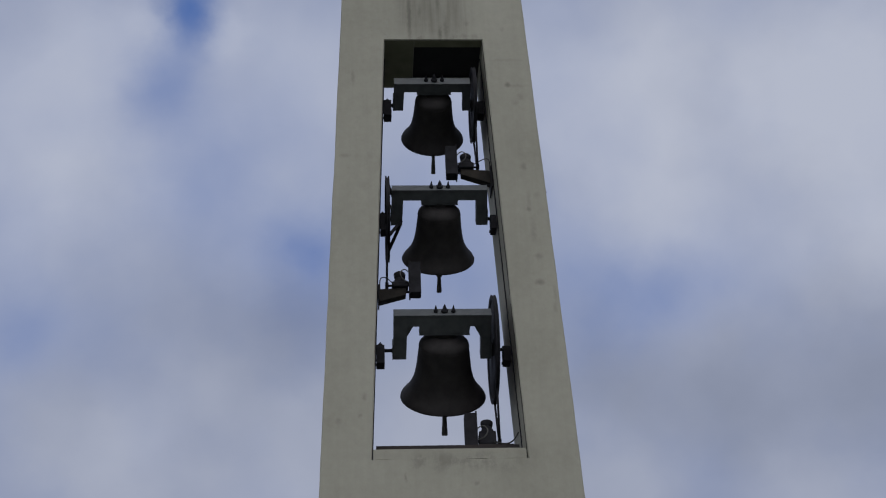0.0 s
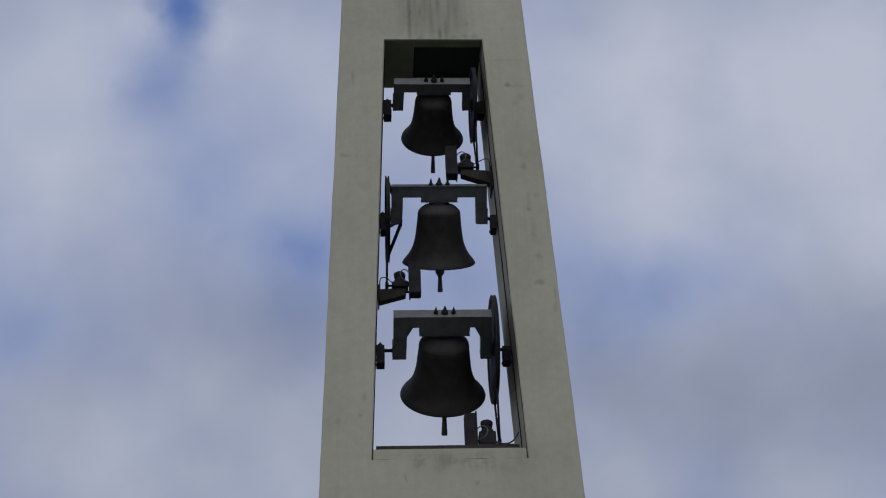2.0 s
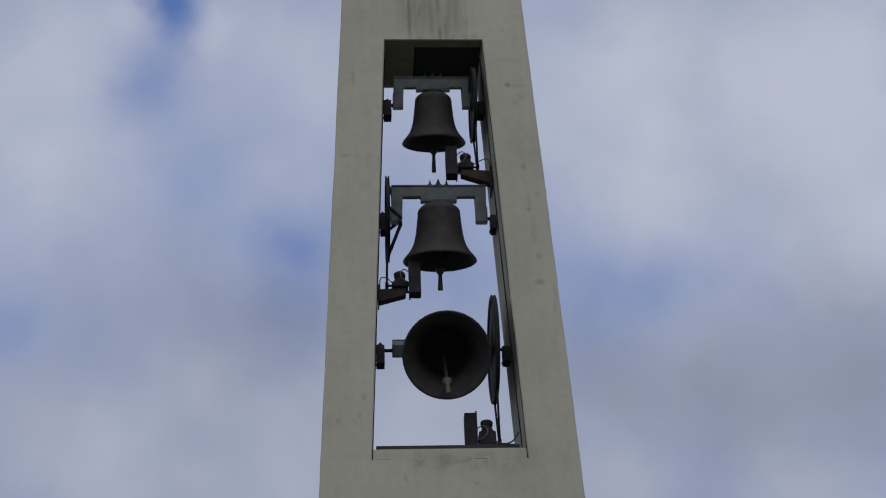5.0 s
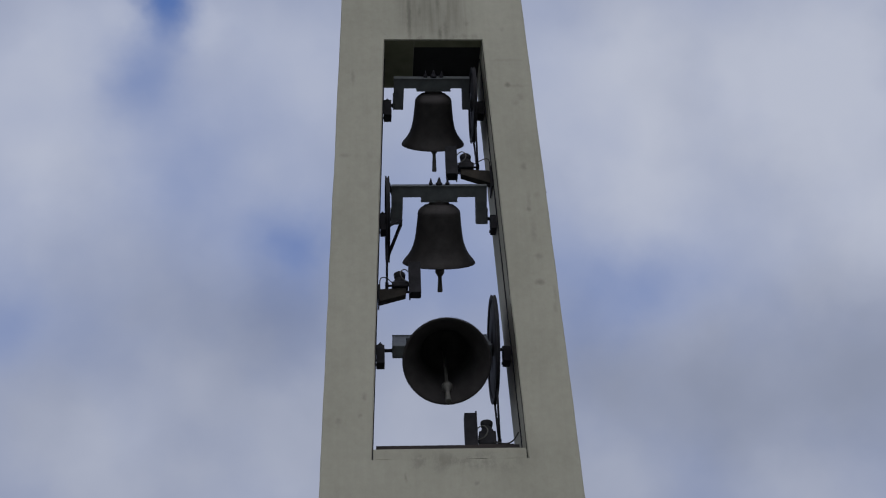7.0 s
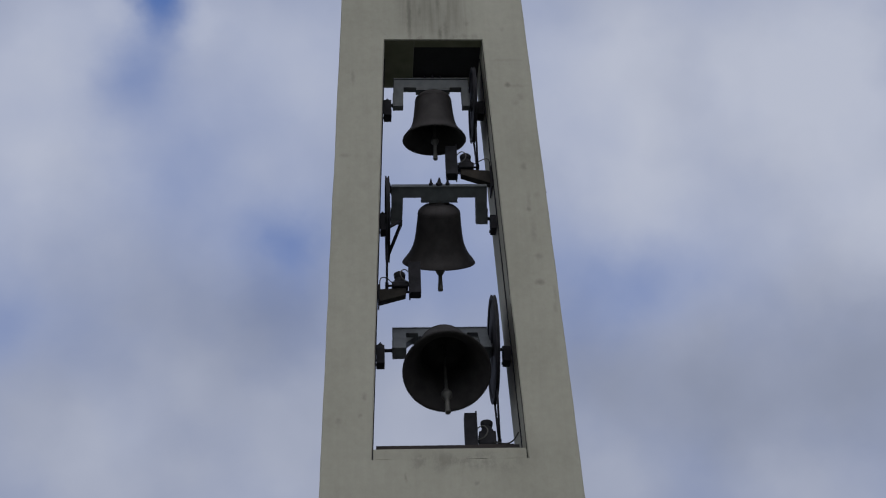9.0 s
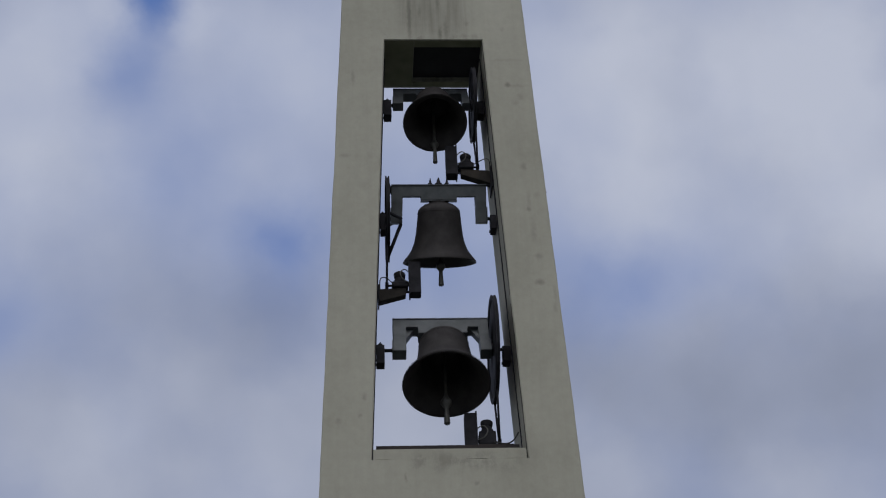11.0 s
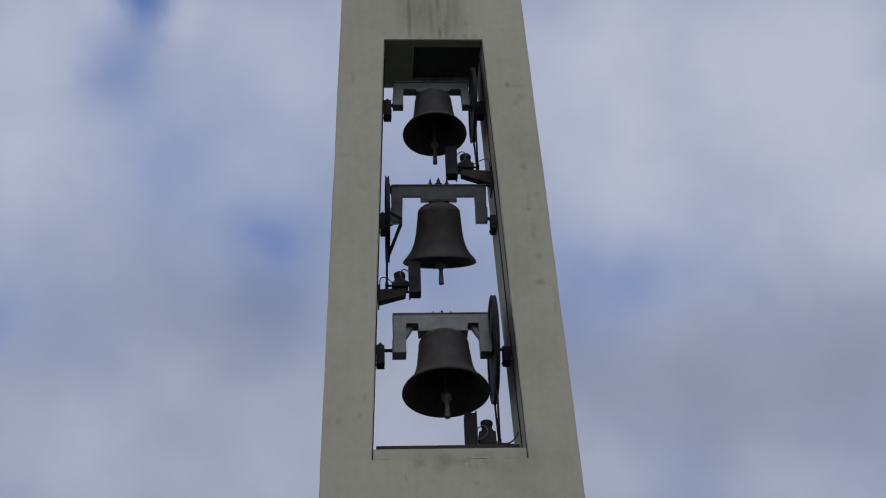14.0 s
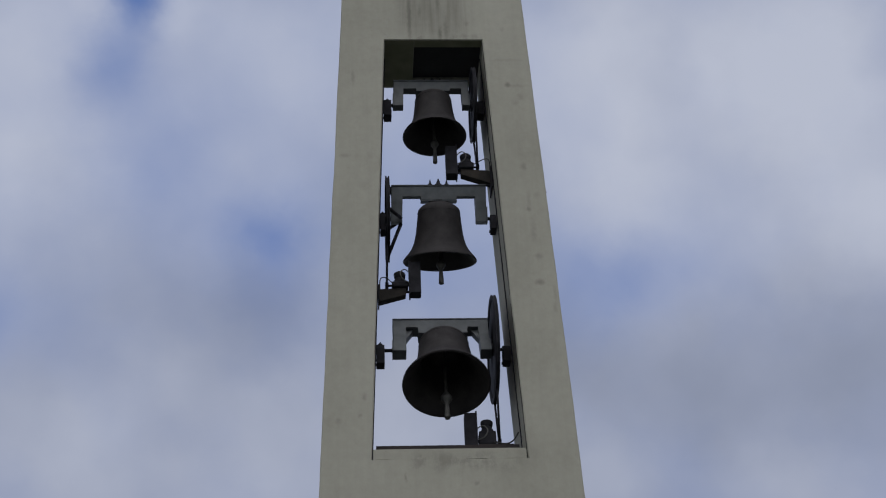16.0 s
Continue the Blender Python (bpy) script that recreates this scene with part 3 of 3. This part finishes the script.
# ---- drives ----
def build_drive(label, s, x_box, z_foot, z_top, x_motor, wheel_x, wheel_foot, bracket, z_shift):
    """A ringing motor with its switch box, carried by a bracket on the jamb or by the beam."""
    thing = tagged(new("bell_motor"), label, "motor", "ringing motors")
    thing.matrix_world = pose(x_box, 0.52, z_foot)
    tall = z_top - z_foot
    part("switch_box", made(box, -0.068, 0.068, -0.08, 0.08, 0, tall, 0.006), DARK_STEEL, thing)
    part("lid", made(box, *sorted((s * 0.06, s * 0.078)), -0.09, 0.09, -0.018 if bracket else 0.0, tall + 0.018, 0.003), DARK_STEEL, thing)
    m = x_motor - x_box
    low = bracket[5] if bracket else -0.01
    gear = part("gearbox", made(box, m - 0.10, m + 0.10, -0.09, 0.09, z_shift, z_shift + 0.165 - low, 0.02), DARK_STEEL, thing)
    part("gearbox_neck", made(box, m - 0.07, m + 0.07, -0.075, 0.075, z_shift + 0.15 - low, z_shift + 0.195 - low, 0.012), DARK_STEEL, gear)
    motor = part("motor", made(spun, [(0.062, z_shift + 0.15 - low), (0.06, z_shift + 0.18 - low), (0.06, z_shift + 0.258 - low)], 28, "z", (m, 0, 0)), DARK_STEEL, thing)
    part("motor_cap", made(spun, [(0.056, z_shift + 0.235 - low), (0.068, z_shift + 0.25 - low), (0.074, z_shift + 0.3 - low), (0.066, z_shift + 0.315 - low), (0.03, z_shift + 0.322 - low)], 24, "z", (m, 0, 0)), DARK_STEEL, motor)
    part("shaft", made(spun, [(0.02, min(0.06 * s, m)), (0.02, max(0.06 * s, m))], 12, "x", (0, 0, z_shift + 0.08)), DARK_STEEL, thing)
    w = wheel_x - x_box
    part("pinion", made(spun, [(0.045, w - 0.02), (0.045, w + 0.02)], 20, "x", (0, 0, z_shift + 0.06)), DARK_STEEL, thing)
    part("axle", made(spun, [(0.014, min(m, w)), (0.014, max(m, w))], 10, "x", (0, 0, z_shift + 0.06)), DARK_STEEL, thing)
    for k in (-1, 1):
        part("drive_chain", made(tube, [(w, k * 0.04, z_shift + 0.06), (w - s * 0.012, k * 0.20, wheel_foot - z_foot + 0.06)], 0.013), DARK_STEEL, thing)
    part("cable", made(tube, bent([(0.06 * s, -0.05, z_shift + 0.20), (m * 0.7, -0.13, z_shift + 0.215), (m * 0.98, -0.15, z_shift + 0.15), (m * 0.8, -0.14, z_shift + 0.07), (0.06 * s, -0.06, z_shift + 0.06)]), 0.0075, 6), SHEATH, thing, "grey sheathed cable")
    if not bracket:
        part("base_plate", made(box, 0.05, m + 0.30, -0.09, 0.09, 0.0, z_shift, 0.004), RUSTY, thing, "rusty steel base plate")
        part("supply_cable", made(tube, bent([(m + 0.06, -0.08, 0.05), (m + 0.2, -0.12, 0.012), (m + 0.29, -0.12, 0.05), (m + 0.355, -0.13, 0.15)]), 0.009, 6), RUBBER, thing)
    if bracket:
        lo, hi, wall, foot, tip, _ = bracket
        wall -= x_box
        outline = [(m - s * 0.07, z_shift - tip), (m - s * 0.07, z_shift),  (wall, z_shift + hi), (wall, z_shift + lo)]
        for high in (0.02, 0.11):
            part("spacer", made(spun, [(0.016, min(0.07 * s, m)), (0.016, max(0.07 * s, m))], 10, "x", (0, -0.03, z_shift + high - 0.07)), DARK_STEEL, thing)
        part("supply_cable", made(tube, bent([(wall - s * 0.02, -0.11, z_shift - 0.06), (wall - s * 0.03, -0.13, z_shift + 0.08), (wall - s * 0.10, -0.12, z_shift + 0.10), (m + s * 0.08, -0.09, z_shift + 0.03)]), 0.007, 6), RUBBER, thing)
        part("bracket", made(prism, outline, -0.055, 0.055, "y", 0.004), BRACKET, thing, "weathered brown steel bracket")
        part("bracket_foot", made(box, *sorted((wall - s * 0.015, wall)), -0.14, 0.14, z_shift + lo - foot, z_shift + hi + 0.02), DARK_STEEL, thing)
        part("bracket_pin", made(spun, [(0.009, min(wall, wall - s * 0.11)), (0.009, max(wall, wall - s * 0.11))], 8, "x", (0, -0.05, z_shift + lo - 0.02)), DARK_STEEL, thing)
    return thing


build_drive("dark ringing motor and switch box standing on the steel beam", 1, 0.277, 9.666, 10.10, 0.47, 0.612, 10.318, None, 0.025)
build_drive("dark ringing motor on a sloping bracket beside the middle bell", -1, -0.315, 11.745, 12.185, -0.505, -0.665, 12.311, (-0.2, -0.02, -inner(11.8, -1) + 0.012, 0.0, 0.1, 0.085), 0.08)
build_drive("dark ringing motor on a sloping bracket beside the small bell", 1, 0.195, 13.505, 13.94, 0.385, 0.537, 14.148, (-0.23, -0.03, inner(13.5) - 0.012, 0.10, 0.085, 0.075), 0.09)


# ---- swinging ----
def swing(rate, drag, rub, start, speed, lean, clap_rate, clap_drag, limit, bounce, clap_start):
    """Angles of a bell and of its clapper, in degrees, every 1/30 s: two pendulums, the clapper held inside the bell."""
    dt = 1 / 600
    th, v, cl, cv = start, speed, clap_start, 0.0
    rows = []
    for i in range(int(16.0 / dt) + 1):
        if i % 40 == 0:
            rows.append((i * dt, math.degrees(th) + lean, math.degrees(cl - th)))
        v += (-rate * math.sin(th) - drag * v - rub * math.tanh(v * 8)) * dt
        th += v * dt
        cv += (-clap_rate * math.sin(cl) - clap_drag * cv) * dt
        cl += cv * dt
        gap = cl - th
        if abs(gap) > limit:
            cl = th + math.copysign(limit, gap)
            if (cv - v) * gap > 0:
                cv = v - bounce * (cv - v)
    return rows


def motions():
    laws = ((12.324, -0.4362, 1.1997, -0.9527, -1.4176, -0.2, 19.56, 0.18, 0.443, 0.16, -0.55),
            (13.541, -0.3053, 0.8584, -0.9417, 0.2175, -4.6, 19.65, 0.07, 0.457, 0.11, -0.60),
            (15.994, -0.0599, 0.6277, -1.1846, -2.5273, -1.1, 27.0, 0.01, 0.50, 0.20, -0.69))
    for (bell, clapper), law in zip(BELLS, laws):
        place, hang = bell.location.copy(), clapper.location.copy()
        rows = swing(*law)
        walk(bell, [(t, pose(*place, -a)) for t, a, _ in rows])
        walk(clapper, [(t, pose(*hang, -b)) for t, _, b in rows])
    # the clouds drift with the wind
    walk(clouds, [(t, pose(WIND[0] * (t - 8), WIND[1] * (t - 8), 0)) for t in (0.0, 4.0, 8.0, 12.0, 16.0)])


motions()
